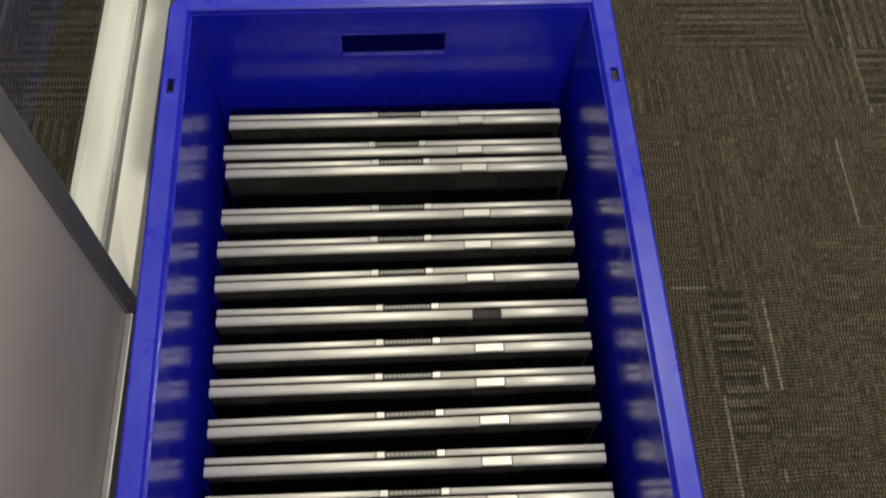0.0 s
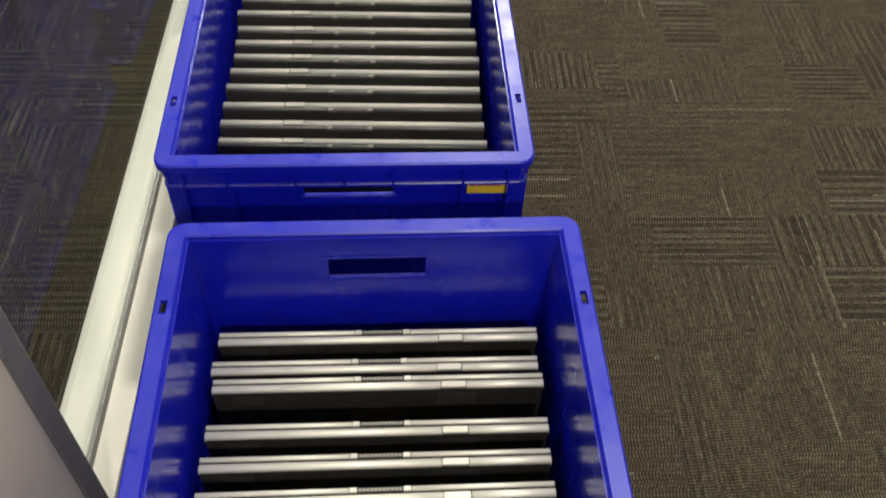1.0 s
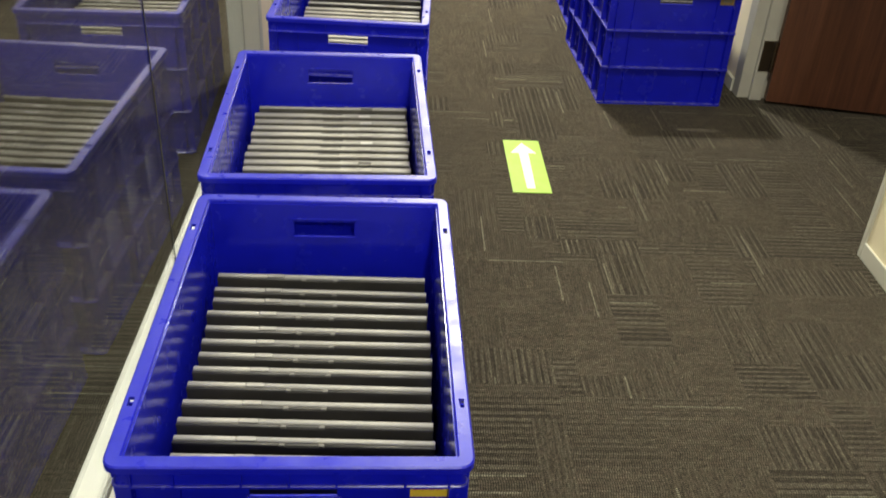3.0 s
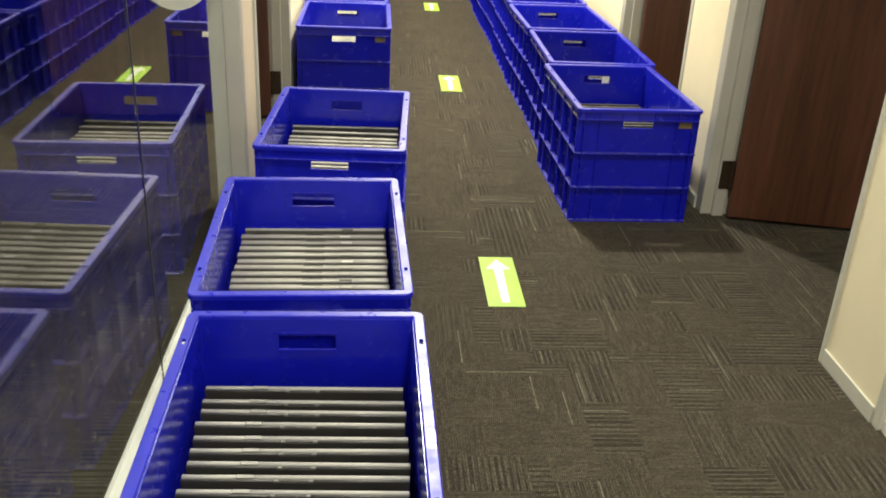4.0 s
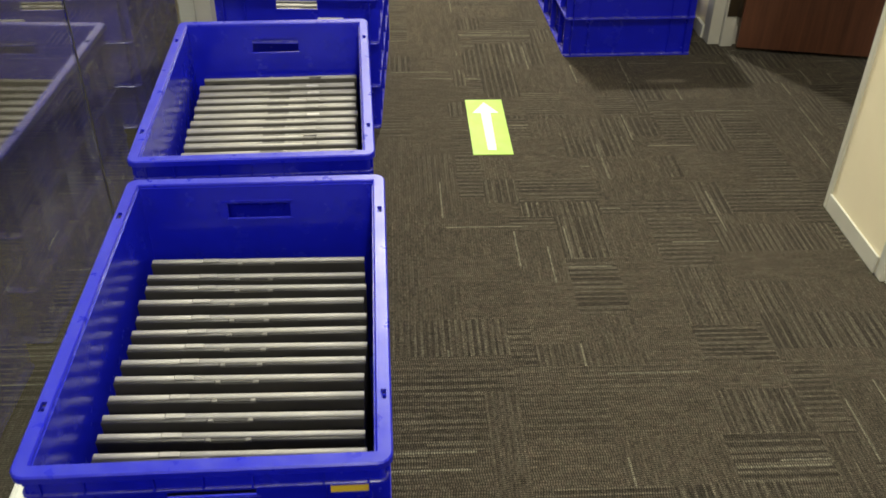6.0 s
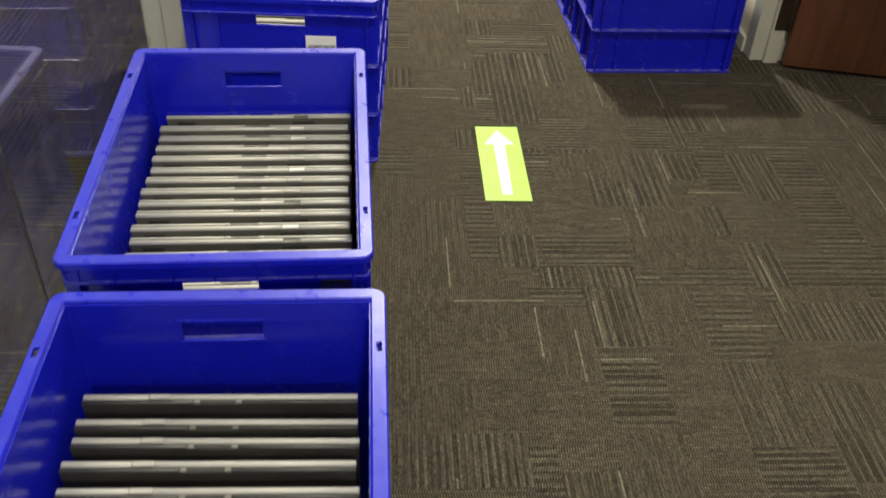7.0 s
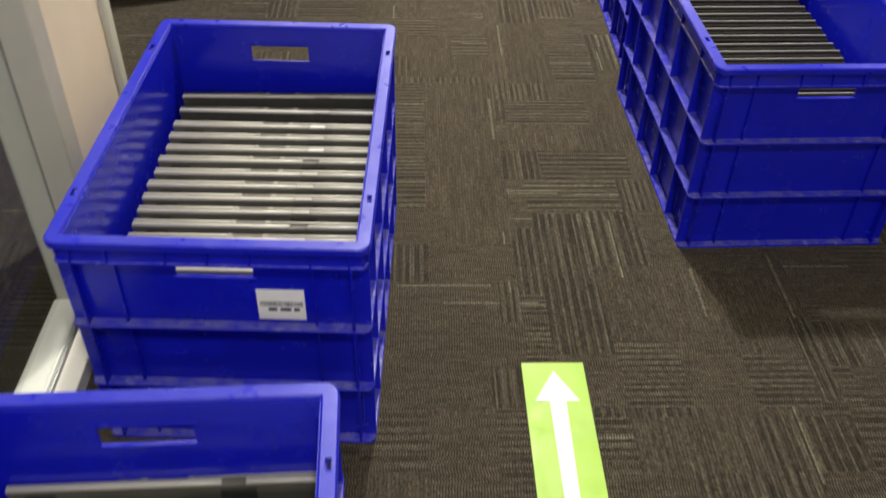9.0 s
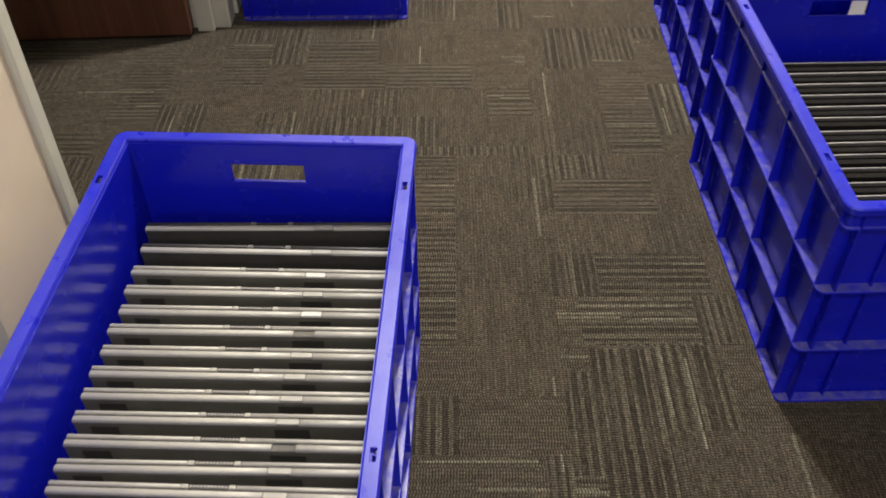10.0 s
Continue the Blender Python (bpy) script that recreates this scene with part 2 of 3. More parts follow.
def soft_bar(name, dims, r, material, parent, label=""):
    """A bar with well-rounded long upper edges, shaded smooth."""
    x0, x1, y0, y1, z0, z1 = dims
    bm = bmesh.new()
    prof = [(y0, z0)]
    for k in range(5):
        t = radians(180 - 22.5 * k)
        prof.append((y0 + r + r * math.cos(t), z1 - r + r * math.sin(t)))
    for k in range(5):
        t = radians(90 - 22.5 * k)
        prof.append((y1 - r + r * math.cos(t), z1 - r + r * math.sin(t)))
    prof.append((y1, z0))
    ends = []
    for x in (x0, x0 + 0.0008, x1 - 0.0008, x1):
        q = 0.0006 if x in (x0, x1) else 0.0
        ends.append([bm.verts.new((x, y, z - (q if z > z0 else 0))) for y, z in prof])
    n = len(prof)
    for a, b in zip(ends, ends[1:]):
        for k in range(n):
            bm.faces.new([a[k], a[(k + 1) % n], b[(k + 1) % n], b[k]])
    bm.faces.new(ends[0])
    bm.faces.new(ends[-1])
    for f in bm.faces:
        f.smooth = len(f.verts) == 4
    return part(name, bm, material, parent, label)


def block(name, dims, material, parent=None, bevel=0.0, label=""):
    return part(name, box(bmesh.new(), *dims, bevel), material, parent, label)


def thing(name, label, category, group="", kind="", at=(0, 0, 0), turn=0.0):
    ob = new(name)
    ob.matrix_world = pose(*at, 0, 0, turn)
    ob.empty_display_size = 0.1
    return tagged(ob, label, category, group, kind)


def ring_points(w, l, r, d, ysplit=(), xsplit=(), arc=4):
    """A rounded rectangle, offset outwards by d, with extra points on its straight sides."""
    q = max(r + d, 0.001)
    hw, hl, r = w / 2 + d - q, l / 2 + d - q, q
    pts = []
    sides = [((hw + r, -hl), (hw + r, hl), ysplit, 1, 0), ((hw, hl + r), (-hw, hl + r), xsplit, 0, 90),
             ((-hw - r, hl), (-hw - r, -hl), ysplit, 1, 180), ((-hw, -hl - r), (hw, -hl - r), xsplit, 0, 270)]
    centres = [(hw, hl), (-hw, hl), (-hw, -hl), (hw, -hl)]
    for (a, b, split, axis, ang), cen in zip(sides, centres):
        pts.append(a)
        inner = sorted(split, reverse=(b[axis] < a[axis]))
        for q in inner:
            pts.append((a[0], q) if axis else (q, a[1]))
        for k in range(arc):
            t = radians(ang + 90 * k / arc)
            pts.append((cen[0] + r * math.cos(t), cen[1] + r * math.sin(t)))
    return pts


def sweep(profile, w, l, r, ysplit=(), xsplit=(), skip=None):
    """A closed profile of (outward, height) carried round a rounded rectangle. skip: tells which quads are left out."""
    bm = bmesh.new()
    rings = []
    for d, z in profile:
        rings.append([bm.verts.new((x, y, z)) for x, y in ring_points(w, l, r, d, ysplit, xsplit)])
    n, m = len(profile), len(rings[0])
    gone = set()
    for i in range(n):
        for j in range(m):
            q = [rings[i][j], rings[i][(j + 1) % m], rings[(i + 1) % n][(j + 1) % m], rings[(i + 1) % n][j]]
            if skip and skip(i, sum((v.co for v in q), Vector()) / 4):
                gone.add((i, j))
                continue
            bm.faces.new(q)
    return bm, rings, gone


# ---- the crate ----
CW, CL, CH = 0.408, 0.608, 0.385


def crate_shell():
    hz = (0.3195, 0.3508)
    prof = [(-0.0215, 0.0), (-0.0190, hz[0]), (-0.0187, hz[1]), (-0.0175, 0.379),
            (-0.0205, 0.379), (-0.0217, hz[1]), (-0.0220, hz[0]), (-0.0245, 0.004)]
    bm, rings, gone = sweep(prof, CW, CL, 0.017, xsplit=(-0.0498, 0.0498),
                            skip=lambda i, c: i in (1, 5) and abs(c.x) < 0.045 and abs(c.y) > 0.2)
    for i, j in gone:
        if i == 1:
            m = len(rings[0])
            k = (j + 1) % m
            loop_out = [rings[1][j], rings[1][k], rings[2][k], rings[2][j]]
            loop_in = [rings[6][j], rings[6][k], rings[5][k], rings[5][j]]
            for a in range(4):
                b = (a + 1) % 4
                bm.faces.new([loop_out[a], loop_out[b], loop_in[b], loop_in[a]])
    box(bm, -CW / 2 + 0.029, CW / 2 - 0.029, -CL / 2 + 0.029, CL / 2 - 0.029, 0.004, 0.0150)
    return bm


def crate_rim():
    ys = (-0.2068, -0.1908, 0.1908, 0.2068)
    prof = [(-0.0188, 0.374), (-0.0188, CH - 0.002), (-0.0170, CH), (-0.0125, CH), (-0.0060, CH), (-0.002, CH), (0.0, CH - 0.002),
            (0.0, 0.3745), (-0.0025, 0.3745), (-0.0025, 0.379), (-0.0060, 0.380), (-0.0125, 0.380), (-0.0160, 0.380)]
    slot = lambda i, c: i in (3, 10) and abs(c.x) > 0.15 and 0.190 < abs(c.y) < 0.2075
    bm, rings, gone = sweep(prof, CW, CL, 0.017, ysplit=ys, skip=slot)
    for i, j in gone:
        if i == 3:
            k = (j + 1) % len(rings[0])
            top = [rings[3][j], rings[3][k], rings[4][k], rings[4][j]]
            low = [rings[11][j], rings[11][k], rings[10][k], rings[10][j]]
            for a in range(4):
                b = (a + 1) % 4
                bm.faces.new([top[a], top[b], low[b], low[a]])
    return bm


def crate(label, at, turn):
    t = thing("crate", label, "crate", "blue crates along the corridor", at=at, turn=turn)
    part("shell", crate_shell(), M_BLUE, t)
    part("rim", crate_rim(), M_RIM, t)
    skirt = [(-0.0193, 0.349), (-0.0193, 0.3805), (-0.0105, 0.3805), (-0.0080, 0.3510), (-0.0070, 0.349)]
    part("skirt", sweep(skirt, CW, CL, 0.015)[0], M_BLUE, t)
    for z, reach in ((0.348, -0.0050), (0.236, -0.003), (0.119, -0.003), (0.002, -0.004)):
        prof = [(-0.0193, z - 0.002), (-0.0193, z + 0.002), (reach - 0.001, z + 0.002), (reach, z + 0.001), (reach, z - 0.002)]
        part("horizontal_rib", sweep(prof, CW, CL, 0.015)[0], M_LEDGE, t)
    for sx in (-1, 1):
        for y in (-0.284, -0.195, -0.065, 0.065, 0.195, 0.284):
            x0, x1 = sorted((sx * 0.1838, sx * (CW / 2 - 0.004)))
            block("vertical_rib", (x0, x1, y - 0.0016, y + 0.0016, 0.003, 0.346), M_BLUE, t)
            x1 = sx * (CW / 2 - 0.004)
            x0, x1 = sorted((sx * 0.1925, x1))
            block("rim_rib", (x0, x1, y - 0.0014, y + 0.0014, 0.350, 0.380), M_BLUE, t)
    for sy in (-1, 1):
        for x in (-0.178, -0.127, 0.127, 0.178):
            y0, y1 = sorted((sy * 0.2838, sy * (CL / 2 - (0.004 if abs(x) > 0.15 else 0.012))))
            block("vertical_rib", (x - 0.0016, x + 0.0016, y0, y1, 0.003, 0.346), M_BLUE, t)
        for x in (-0.176, -0.13, -0.056, -0.003, 0.05, 0.127, 0.176):
            y0, y1 = sorted((sy * 0.2925, sy * (CL / 2 - 0.004)))
            block("rim_rib", (x - 0.0014, x + 0.0014, y0, y1, 0.350, 0.380), M_BLUE, t)
        # moulded lip round the hand hole
        for z in (0.3170, 0.3523):
            y0, y1 = sorted((sy * 0.2813, sy * 0.2872))
            block("handle_lip", (-0.054, 0.054, y0, y1, z - 0.0015, z + 0.0015), M_BLUE, t)
    return t


# ---- the laptop ----
LW, LT = 0.338, 0.0160


def slim_laptop(label):
    """A dark closed notebook, of which only a thin bright edge shows on top."""
    t = thing("laptop", label, "laptop", "laptops standing in the crates")
    w, h = 0.162, 0.234
    lid = part("lid", box(bmesh.new(), -w, w, 0.0012, 0.0085, 0.001, h - 0.002, 0.0012), M_BLACK, t)
    part("base", box(bmesh.new(), -w, w, -0.0105, 0.0008, 0.0, h - 0.004, 0.0015), M_BLACK, t)
    block("lid_edge", (-w, w, 0.0070, 0.0086, h - 0.0024, h), M_SILVER, lid, 0.0004)
    return t


def laptop(label, battery_gap, lid_mat, base_mat, cover=M_COVER, LH=0.251, vent_mat=None, bay_mat=None):
    """A closed notebook on its hinge side: the lid towards the far end (+y), the silver edge up."""
    t = thing("laptop", label, "laptop", "laptops standing in the crates")
    w = LW / 2
    vent_mat = vent_mat or M_GREY
    lid = part("lid", box(bmesh.new(), -w, w, 0.0022, LT / 2, 0.002, LH - 0.003, 0.0012), cover, t)
    base = part("base", box(bmesh.new(), -w, w, -LT / 2, 0.0014, 0.0, LH - 0.003, 0.0015), cover, t)
    for a, b in ((-w, -0.026), (0.033, w)):
        soft_bar("lid_edge", (a, b, 0.0028, LT / 2 - 0.0002, LH - 0.006, LH - 0.0006), 0.0018, lid_mat, lid)
    block("vent", (-0.0175, 0.0245, 0.0034, LT / 2 - 0.0012, LH - 0.006, LH - 0.0014), vent_mat, lid)
    for k in range(11 if vent_mat is M_GREY else 0):
        x = -0.0155 + k * 0.0038
        block("vent_tooth", (x - 0.0011, x + 0.0011, 0.0042, LT / 2 - 0.0018, LH - 0.003, LH - 0.0010), M_PEWTER, lid)
    for x in (-0.022, 0.029):
        block("latch", (x - 0.0036, x + 0.0036, 0.0026, LT / 2 - 0.0004, LH - 0.006, LH - 0.0006), base_mat if vent_mat is M_GREY else M_GREY, lid, 0.0005)
    for a, b, c, d in ((0.060, 0.100, 0.200, 0.222), (-0.150, -0.118, 0.205, 0.222), (-0.03, 0.03, 0.15, 0.19)):
        block("underside_vent", (a, b, -LT / 2 - 0.0006, -LT / 2 + 0.001, c + LH - 0.232, d + LH - 0.232), M_VENT, base)
    for a, b in ((-w, 0.0628), (0.0892, w)):
        soft_bar("base_edge", (a, b, -LT / 2 + 0.0002, 0.0008, LH - 0.007, LH), 0.0030, base_mat, base)
    if battery_gap == 0:
        block("bay_cover", (0.0631, 0.0889, -LT / 2 + 0.0006, 0.0002, LH - 0.006, LH - 0.0004), bay_mat or base_mat, base, 0.0008)
    else:
        block("bay_cover", (0.0635, 0.0885, -LT / 2 + 0.0014, -0.0006, LH - 0.010, LH - 0.006), M_DARK, base)
    return t


KINDS = {
    # a, b: same model as g, h; edge brighter, cover darkened for shade
    "a": laptop("silver-edged laptop with a darkened cover standing upright in a blue crate", 0, M_SILVER, M_SILVER, M_SHADED_COVER),
    "b": laptop("silver-edged laptop with a darkened cover and an empty bay in a blue crate", 1, M_SILVER, M_SILVER, M_SHADED_COVER),
    "d": laptop("dark-lidded laptop with a dull silver edge in a blue crate", 0, M_SHADE, M_PEWTER, M_GRAPHITE, 0.2615, M_SHADE),
    "g": laptop("grey laptop with a satin edge standing in a blue crate", 0, M_SATIN, M_SATIN),
    "h": laptop("grey laptop with an empty bay standing in a blue crate", 1, M_SATIN, M_SATIN),
    "w": laptop("grey laptop with a pale bay cover in a blue crate", 0, M_SATIN, M_SATIN, bay_mat=M_PALE),
    "c": slim_laptop("dark slim laptop with a bright edge in a blue crate"),
}
USED = set()


def place_laptop(kind, m):
    ob = KINDS[kind]
    if kind in USED:
        return copy_thing(ob, m)
    USED.add(kind)
    ob.matrix_world = m
    return ob


PALE = {("C", 1), ("C", 2), ("C", 5), ("C", 10), ("D", 2), ("D", 4), ("D", 13)}
DARK = {("D", 0), ("D", 1)}
ASKEW = {("D", 0): (0.002, 1.6, -3.0), ("D", 1): (-0.004, 0.3, -1.5), ("C", 0): (0.0, 0.4, -1.5), ("E", 2): (0.0, 1.5, 0.0), ("E2", 4): (0.0, -1.2, 0.0)}


def fill(key, at, turn, ys, bays=(), seed=1, lean=0.25, shift=0.0, face=0.0, only=""):
    """Laptops in a crate, at these places along it."""
    rng = random.Random(seed)
    base = pose(*at, 0, 0, turn)
    for k, y in enumerate(ys):
        dz, rz, rx = ASKEW.get((key, k), (0.0, 0.0, 0.0))
        m = base @ pose(shift + rng.uniform(-0.003, 0.003), y, 0.0155 + dz, rx + rng.uniform(-lean, lean), 0, face + rz + rng.uniform(-0.4, 0.4))
        plain, bare = ("a", "b") if key == "A" else ("g", "h")
        place_laptop(only or ("d" if (key, k) in DARK else bare if k in bays else "w" if (key, k) in PALE else plain), m)


# ---- the setting ----
XL, XR = -0.437, 1.066
Y0, Y1 = -5.0, 10.0


def structure(name, label, category="structure"):
    return tagged(new(name), label, category, kind="structure")


floor_ob = block("floor", (-7.0, 5.0, Y0, Y1, -0.12, -0.006), M_CARPET)
tagged(floor_ob, "brown and grey striped loop-pile carpet floor", "floor", kind="structure")
tile_bm = box(bmesh.new(), -0.25, 0.25, -0.25, 0.25, -0.006, 0.0)
tile_mesh = bpy.data.meshes.new("carpet_tile")
tile_bm.to_mesh(tile_mesh)
tile_bm.free()
tile_mesh.materials.append(M_CARPET)
for i in range(-3, 5):
    for j in range(-7, 19):
        tile = new("carpet_tile", tile_mesh)
        tile.parent = floor_ob
        tile.location = (0.02 + i * 0.5, 0.11 + j * 0.5, 0)

ceil = block("ceiling", (-7.0, 5.0, Y0, Y1, CEIL, CEIL + 0.1), M_CEIL)
tagged(ceil, "plain white office ceiling", "ceiling", kind="structure")


def wall(name, dims, mat, label):
    return tagged(block(name, dims, mat, None, 0.002), label, "wall", kind="structure")


WT = 0.10
# left side: panel, glass front, panel, doorway, wall
wall("wall_left_near", (XL - WT, XL, Y0, -0.946, 0, CEIL), M_PANEL, "off-white wall panel beside the glass front")
wall("wall_left_middle", (XL - WT + 0.002, XL - 0.002, 1.133, 1.36, 0, CEIL), M_WARM, "warm beige wall panel between glass front and doorway")
wall("wall_left_far", (XL - WT, XL, 2.44, Y1, 0, CEIL), M_CREAM, "cream painted corridor wall")
wall("wall_left_lintel", (XL - WT, XL, 1.39, 2.44, 2.12, CEIL), M_CREAM, "cream painted wall over the doorway")
# right side
wall("wall_right_pier", (XR, XR + WT, 0.12, 0.372, 0, CEIL), M_CREAM, "cream painted wall pier beside a doorway")
wall("wall_right_middle", (XR, XR + WT, 1.385, 1.75, 0, CEIL), M_CREAM, "cream painted wall between two doorways")
wall("wall_right_far", (XR, XR + WT, 2.74, Y1, 0, CEIL), M_CREAM, "cream painted corridor wall")
wall("wall_right_lintel", (XR, XR + WT, 0.387, 1.385, 2.12, CEIL), M_CREAM, "cream painted wall over the doorway")
wall("wall_right_lintel_far", (XR, XR + WT, 1.75, 2.74, 2.12, CEIL), M_CREAM, "cream painted wall over the far doorway")
wall("wall_right_near", (XR, XR + WT, Y0, -3.0, 0, CEIL), M_CREAM, "cream painted corridor wall")
# outer walls that close the place
wall("wall_end", (-7.0, 5.0, Y1, Y1 + 0.1, 0, CEIL), M_CREAM, "plain cream wall at the corridor's end")
wall("wall_back", (-7.0, 5.0, Y0 - 0.1, Y0, 0, CEIL), M_CREAM, "plain cream wall behind")
wall("wall_room_left", (-7.1, -7.0, Y0, Y1, 0, CEIL), M_CREAM, "plain wall of the dark room behind the glass")
wall("wall_room_right", (5.0, 5.1, Y0, Y1, 0, CEIL), M_CREAM, "plain wall of the rooms beside the corridor")
wall("wall_room_right_cross_far", (XR + WT, 5.0, 1.52, 1.62, 0, CEIL), M_CREAM, "partition between the rooms beside the corridor")


def glass_front(name, side, x0, x1, y0, y1, joints, label, xm):
    """Frameless panes in a white floor rail with a groove, and a head rail."""
    t = structure(name, label, "glass front")
    cuts = [y0, *joints, y1]
    wide = -side * 0.013
    low, high = sorted((xm + side * 0.005, xm + wide))
    for a, b in ((x0, low), (high, x1)):
        block("floor_rail", (a, b, y0, y1, -0.004, 0.03), M_RAIL, t, 0.002, "white enamelled floor rail")
        block("head_rail", (a, b, y0, y1, CEIL - 0.08, CEIL), M_RAIL, t, 0.002)
    block("gasket", (low, high, y0, y1, 0.0, 0.020), M_GROOVE, t)
    for a, b in zip(cuts, cuts[1:]):
        p = block("pane", (xm - 0.005 + 0.0005, xm + 0.005 - 0.0005, a + 0.0015, b - 0.0015, 0.0204, CEIL - 0.07), M_GLASS, t, 0, "clear glass pane")
        p.visible_shadow = False
    for y in joints:
        block("joint", (xm - 0.0056, xm + 0.0056, y - 0.0014, y + 0.0014, 0.0204, CEIL - 0.07), M_SEAL, t, 0, "thin dark sealant joint")
    return t


GX = -0.485
front_l = glass_front("window_left", -1, -0.538, -0.438, -0.915, 1.080, (0.126,), "frameless glass front in a white floor rail", GX)
front_r = glass_front("window_right", 1, 1.074, 1.175, -3.0, 0.092, (-1.4,), "glass front in a white floor rail", 1.1245)


for nm, dims in (("stile", (1.110, 1.138, 0.050, 0.084, 0.034, 2.1)), ("bottom_stile", (1.110, 1.138, -1.38, 0.050, 0.034, 0.056))):
    block(nm, dims, M_STILE, front_r, 0.003, "grey metal door stile")
block("gasket_strip", (1.106, 1.138, 0.0845, 0.0915, 0.031, 2.1), M_DARK, front_r, 0, "black rubber gasket")


def post(name, dims, label, mat=None, groove=None):
    t = structure(name, label, "post")
    x0, x1, y0, y1 = dims
    block("upright", (x0, x1, y0, y1, 0, CEIL), mat or M_FRAME, t, 0.003)
    if groove is not None:
        # groove is not cut in: a strip whose dark grey paints its shade
        block("groove", (groove - 0.004, groove + 0.004, y0 - 0.002, y0 + 0.01, 0.03, CEIL - 0.01), M_GROOVE, t)
    return t


post("trim_left_post", (XL - 0.097, XL, 1.080, 1.133), "grey metal post at the end of the glass front", groove=-0.486)
post("trim_left_near", (XL - 0.100, XL + 0.003, -0.946, -0.915), "dark grey metal edge of the wall panel", M_EDGE)
post("trim_left_door_near", (XL - 0.103, XL + 0.006, 1.36, 1.39), "pale edge trim of the wall panel", M_TRIM)
post("trim_right_post", (XR - 0.003, 1.177, 0.092, 0.12), "pale grey post beside the glass front", M_TRIM)
post("trim_right_door_near", (XR - 0.006, XR + WT + 0.003, 0.372, 0.387), "pale edge trim of the wall pier", M_TRIM)
post("trim_right_far_door_near", (XR - 0.004, XR + WT + 0.003, 1.75, 1.775), "pale edge trim of the wall", M_TRIM)


def baseboard(name, x0, x1, y0, y1, mat=None, label="pale painted skirting board along the wall"):
    ob = block(name, (x0, x1, y0, y1, 0, 0.043), mat or M_TRIM, None, 0.002)
    tagged(ob, label, "baseboard", kind="structure")


baseboard("baseboard_right_pier", XR - 0.006, XR - 0.0005, 0.122, 0.371)
baseboard("baseboard_right_middle", XR - 0.012, XR - 0.0005, 1.39, 1.75)
baseboard("baseboard_right_far", XR - 0.012, XR - 0.0005, 2.75, Y1)
baseboard("baseboard_left_far", XL + 0.0005, XL + 0.012, 2.44, Y1)
baseboard("baseboard_left_near", XL + 0.0005, XL + 0.010, Y0, -0.947, M_ALU, "brushed aluminium skirting along the panel")


def doorway(name, side, x_face, y_hinge, width, swing, label):
    """A frame on the far side of the opening, and a veneered leaf that stands open into the room."""
    t = structure(name, label, "door")
    s = side
    x0, x1 = sorted((x_face - s * 0.006, x_face + s * 0.125))
    block("jamb", (x0, x1, y_hinge + 0.012, y_hinge + 0.07, 0, 2.12), M_FRAME, t, 0.003)
    block("head", (x0, x1, y_hinge - width, y_hinge + 0.07, 2.05, 2.12), M_FRAME, t, 0.003)
    a, b = sorted((x_face + s * 0.03, x_face + s * 0.07))
    block("stop", (a, b, y_hinge - 0.004, y_hinge + 0.012, 0, 2.05), M_FRAME, t, 0.002)
    leaf = box(bmesh.new(), 0.004, width - 0.06, -0.04, 0.0, 0.012, 2.04, 0.002)
    px = x_face + s * 0.075
    lf = part("leaf", leaf, M_WOOD, t, "dark reddish-brown veneered door leaf")
    lf.matrix_world = pose(px, y_hinge, 0, 0, 0, swing) if s > 0 else pose(px, y_hinge, 0, 0, 0, swing) @ Matrix.Diagonal((-1, 1, 1, 1))
    for z in (0.15, 1.0, 1.86):
        hx0, hx1 = sorted((px - s * 0.040, px - s * 0.004))
        block("hinge", (hx0, hx1, y_hinge - 0.0075, y_hinge - 0.0035, z - 0.05, z + 0.05), M_STEEL, t, 0.0008, "dull bronze hinge")
        k = bmesh.new()
        bmesh.ops.create_cone(k, cap_ends=True, segments=10, radius1=0.007, radius2=0.007, depth=0.1,
                              matrix=Matrix.Translation((px - s * 0.002, y_hinge - 0.010, z)))
        part("hinge_pin", k, M_STEEL, t)
    return t


doorway("door_1", 1, XR, 1.324, 0.93, -12, "dark wooden door standing open in a grey frame")
doorway("door_2", 1, XR, 2.66, 0.88, -6, "dark wooden door standing open in a grey frame")
doorway("door_3", -1, XL, 2.357, 0.96, 3, "dark wooden door standing open in a grey frame")


# ---- ceiling lamps ----
def downlight(x, y, watts):
    t = thing("downlight", "round white recessed ceiling downlight", "ceiling light", "downlights along the corridor", at=(x, y, CEIL))
    bm = bmesh.new()
    prof = [(0.115, 0.0), (0.115, -0.006), (0.100, -0.008), (0.092, -0.004), (0.092, 0.0)]
    rings = [[bm.verts.new((r * math.cos(k * math.tau / 32), r * math.sin(k * math.tau / 32), z)) for k in range(32)] for r, z in prof]
    for a, b in zip(rings, rings[1:]):
        for k in range(32):
            bm.faces.new([a[k], a[(k + 1) % 32], b[(k + 1) % 32], b[k]])
    part("bezel", bm, M_CEIL, t)
    bm = bmesh.new()
    bmesh.ops.create_cone(bm, cap_ends=True, segments=32, radius1=0.091, radius2=0.091, depth=0.003, matrix=Matrix.Translation((0, 0, -0.002)))
    part("diffuser", bm, M_LAMP, t)
    lamp = bpy.data.lights.new("downlight_lamp", "AREA")
    lamp.shape, lamp.size, lamp.energy, lamp.color = "DISK", 0.18, watts, (0.975, 0.945, 0.80)
    ob = new("downlight_lamp", lamp)
    ob.matrix_world = pose(x, y, CEIL - 0.02)


for lx, ly, watts in LAMPS:
    downlight(lx, ly, watts)


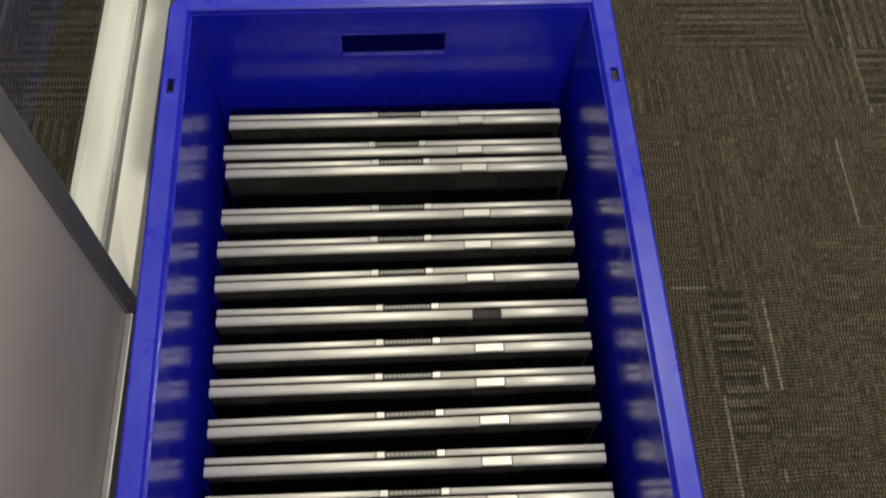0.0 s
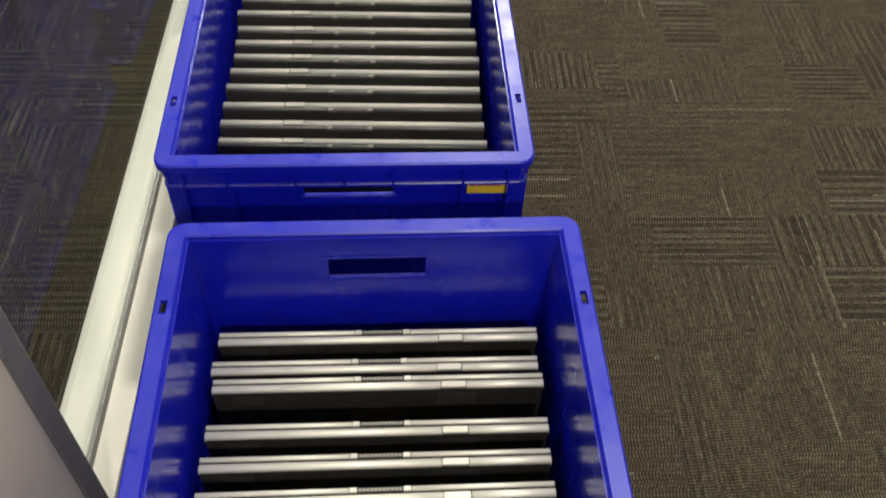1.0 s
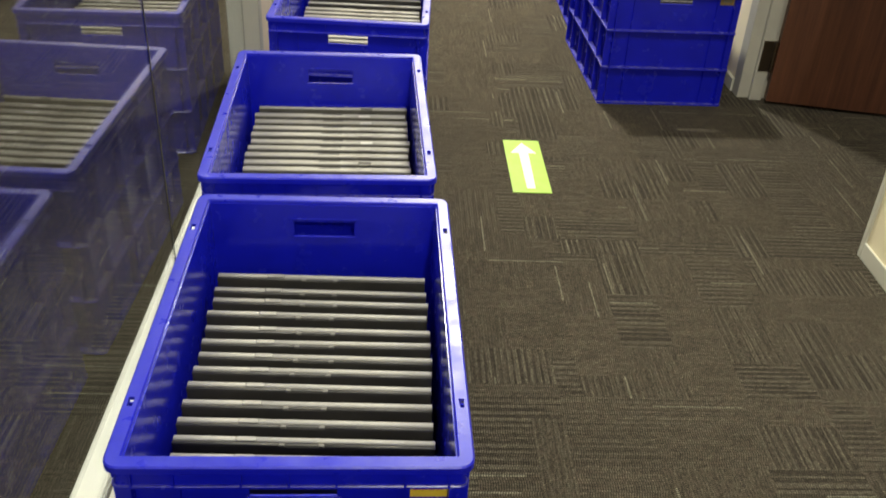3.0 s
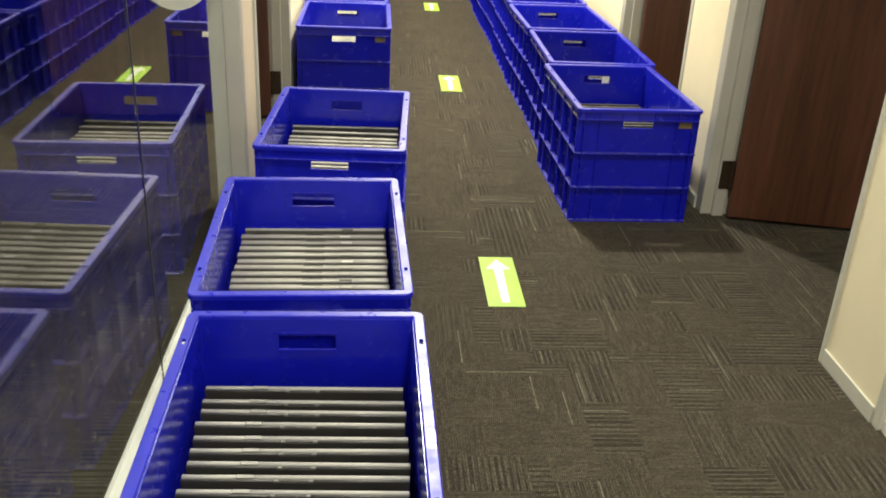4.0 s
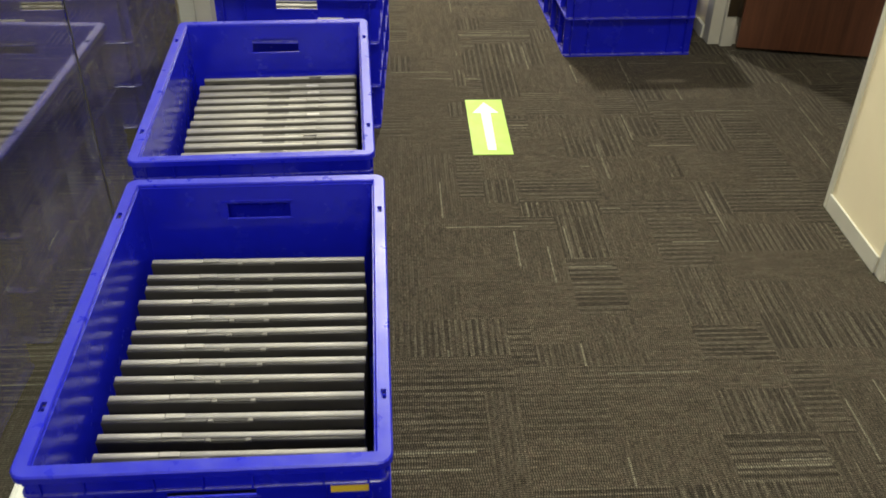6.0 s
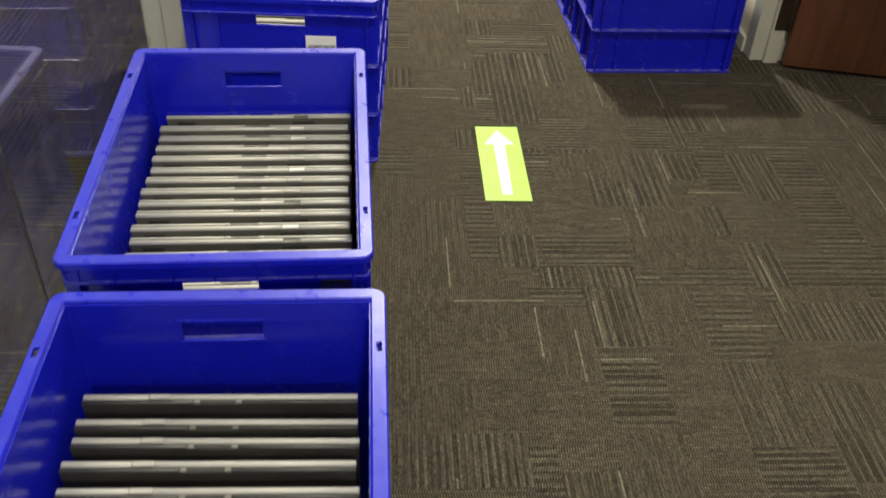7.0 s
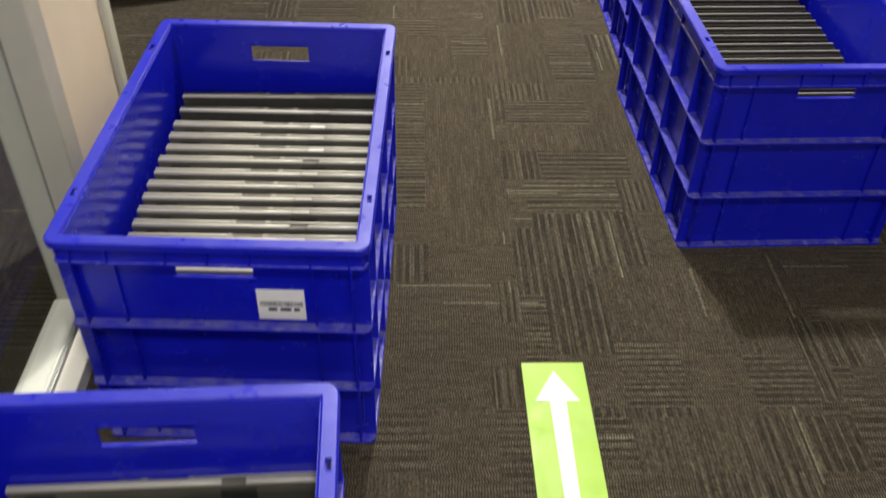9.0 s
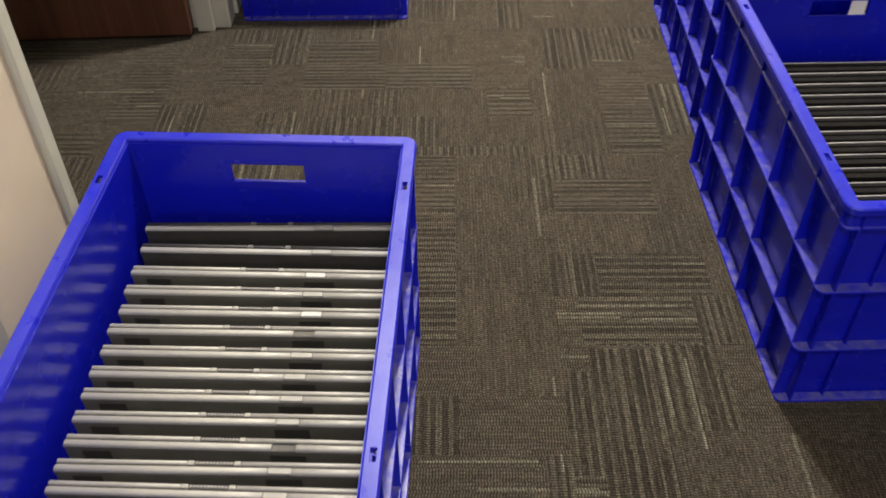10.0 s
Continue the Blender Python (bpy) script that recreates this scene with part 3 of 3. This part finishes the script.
# ---- floor arrows ----
def floor_arrow(x, y, length, turn=0.0):
    t = thing("floor_arrow", "lime green floor sticker with a white arrow, on the carpet", "floor sticker", "arrow stickers along the corridor", at=(x, y, 0), turn=turn)
    block("sticker", (-0.051, 0.051, -length / 2, length / 2, 0.0008, 0.0022), M_GREEN, t)
    bm = bmesh.new()
    h = length / 2
    out = [(-0.012, -h + 0.022), (0.010, -h + 0.022), (0.013, h - 0.082), (0.035, h - 0.082), (0.0, h - 0.019), (-0.036, h - 0.082), (-0.013, h - 0.082)]
    face = bm.faces.new([bm.verts.new((px, py, 0.0026)) for px, py in out])
    r = bmesh.ops.extrude_face_region(bm, geom=[face])
    bmesh.ops.translate(bm, vec=(0, 0, 0.0008), verts=[v for v in r["geom"] if isinstance(v, bmesh.types.BMVert)])
    part("arrow", bm, M_WHITE, t, "white printed arrow")


floor_arrow(0.309, 0.7985, 0.310)
floor_arrow(0.300, 3.005, 0.310)
floor_arrow(0.300, 5.16, 0.310)

# ---- the crates ----
LABEL = "blue ribbed plastic crate with laptops standing in it, on the carpet"
first = crate(LABEL, (0, 0, 0), 0)
PLACES = {
    "A": ((-0.111, -1.083, 0), 1.2), "B": ((-0.156, -0.394, 0), 1.0), "C": ((-0.188, 0.264, 0), 2.2), "D": ((-0.164, 1.102, 0), -2.27),
    "E": ((-0.210, 2.705, 0), 0.5), "E2": ((-0.222, 3.345, 0), 0.0), "E3": ((-0.215, 4.00, 0), 0.8), "E4": ((-0.219, 4.66, 0), 0.0), "E5": ((-0.215, 5.32, 0), -0.6),
    "F": ((0.775, 1.5525, 0), 1.5), "F2": ((0.799, 2.181, 0), -0.5), "F3": ((0.795, 2.83, 0), 1.2), "F4": ((0.795, 3.49, 0), 0.2), "F5": ((0.80, 4.14, 0), 0.8),
    "F6": ((0.79, 4.78, 0), 0.3), "F7": ((0.80, 5.42, 0), 0.7), "F8": ((0.79, 6.06, 0), 0.0), "F9": ((0.80, 6.70, 0), 0.5),
}
CRATES = {}
TALL = {"A": 1.01, "C": 1.012}
for key, (at, turn) in PLACES.items():
    if key != "A":
        CRATES[key] = copy_thing(first, pose(*at, 0, 0, turn) @ Matrix.Diagonal((1, 1, TALL.get(key, 1.0), 1)))
first.matrix_world = pose(*PLACES["A"][0], 0, 0, PLACES["A"][1]) @ Matrix.Diagonal((1, 1, TALL["A"], 1))
CRATES["A"] = first

ROWS_IN = {
    "A": ([0.248, 0.211, 0.189, 0.138, 0.103, 0.068, 0.032, -0.002, -0.036, -0.069, -0.104, -0.137, -0.172, -0.206], (6,), -0.4, -0.002),
    "B": ([0.222, 0.182, 0.152, 0.118, 0.082, 0.050, 0.0175, -0.0155, -0.048, -0.084, -0.119, -0.153, -0.185, -0.219], (2, 11), 178.5, 0.001),
    "C": ([0.273, 0.236, 0.200, 0.167, 0.134, 0.099, 0.067, 0.035, 0.003, -0.029, -0.065, -0.098, -0.134, -0.172, -0.206, -0.240], (0, 8, 11, 12), -0.3, 0.003),
    "D": ([0.224, 0.190, 0.160, 0.125, 0.089, 0.057, 0.022, -0.011, -0.045, -0.076, -0.109, -0.141, -0.171, -0.206, -0.240], (0, 5, 10), 0.6, 0.003),
}
for k, (key, (at, turn)) in enumerate(PLACES.items()):
    ys, bays, face, shift = ROWS_IN.get(key, ([0.245 - i * 0.0345 for i in range(14)], (3, 9), 0.0, 0.0))
    if key[0] == "F":
        ys = [0.237, 0.203, 0.1695, 0.136, 0.103, 0.071, 0.0355, 0.004, -0.027, -0.061, -0.096, -0.126, -0.160, -0.194]
    fill(key, at, turn, ys, bays, k, 0.25, shift, face, "c" if key[0] == "F" else "d" if key == "B" else "")


# ---- stickers on the crates ----
def sticker(name, key, x0, x1, z0, z1, mat, label, bars=(), y=-0.2868):
    """A thin label on a crate's end wall, with bars of print."""
    at, turn = PLACES[key]
    t = thing(name, label, "label", at=at, turn=turn)
    block("paper", (x0, x1, y - 0.0006, y + 0.0006, z0, z1), mat, t)
    for a, b, c, d, m in bars:
        block("print", (x0 + a * (x1 - x0), x0 + b * (x1 - x0), y - 0.0011, y - 0.0004, z0 + c * (z1 - z0), z0 + d * (z1 - z0)), m, t)
    return t


rng = random.Random(4)
code = []
u = 0.06
while u < 0.94:
    w = rng.choice((0.008, 0.012, 0.022))
    code.append((u, u + w, 0.46, 0.62, M_INK))
    u += w + rng.choice((0.009, 0.014, 0.02))
code += [(0.22, 0.40, 0.30, 0.40, M_INK), (0.47, 0.70, 0.30, 0.40, M_INK), (0.76, 0.88, 0.30, 0.40, M_INK)]
sticker("paper_label", "D", 0.050, 0.113, 0.246, 0.299, M_PAPER, "white paper label with a barcode on a blue crate", code)
red = [(0.10 + 0.1 * i, 0.10 + 0.1 * i + (0.05 if i % 2 else 0.075), 0.52, 0.82, M_RED) for i in range(8)]
sticker("maker_sticker", "B", 0.133, 0.176, 0.321, 0.343, M_YELLOW, "small yellow sticker with red print on a blue crate", red)
sticker("maker_sticker", "C", 0.132, 0.178, 0.322, 0.345, M_SMUDGE, "small blackened sticker on a blue crate", [(0.15, 0.85, 0.4, 0.7, M_INK)])
for key in ("E", "F", "F2", "E2"):
    sticker("maker_sticker", key, 0.134, 0.176, 0.322, 0.345, M_OCHRE, "small faded ochre sticker on a blue crate", [(0.2, 0.8, 0.35, 0.65, M_GREY)])
sticker("paper_label", "F2", 0.045, 0.075, 0.262, 0.292, M_PAPER, "small white paper label on a blue crate", [(0.2, 0.8, 0.4, 0.6, M_GREY)])

sticker("paper_tag", "F", 0.020, 0.047, 0.317, 0.353, M_PAPER, "white paper tag taped over a crate's hand hole", y=0.2860)

# ---- whitish translucent oval on the glass ----
bm = bmesh.new()
ring = [(0.78 * math.cos(k * math.tau / 64), 0.35 * math.sin(k * math.tau / 64)) for k in range(64)]
face = bm.faces.new([bm.verts.new((0.0, min(a, 0.235), b)) for a, b in ring if a < 0.30])
r = bmesh.ops.extrude_face_region(bm, geom=[face])
bmesh.ops.translate(bm, vec=(0.0006, 0, 0), verts=[v for v in r["geom"] if isinstance(v, bmesh.types.BMVert)])
film = part("window_film", bm, M_OVAL)
film.location = (GX + 0.0055, 0.80, 1.11)
tagged(film, "whitish translucent oval on the glass front", "window film")
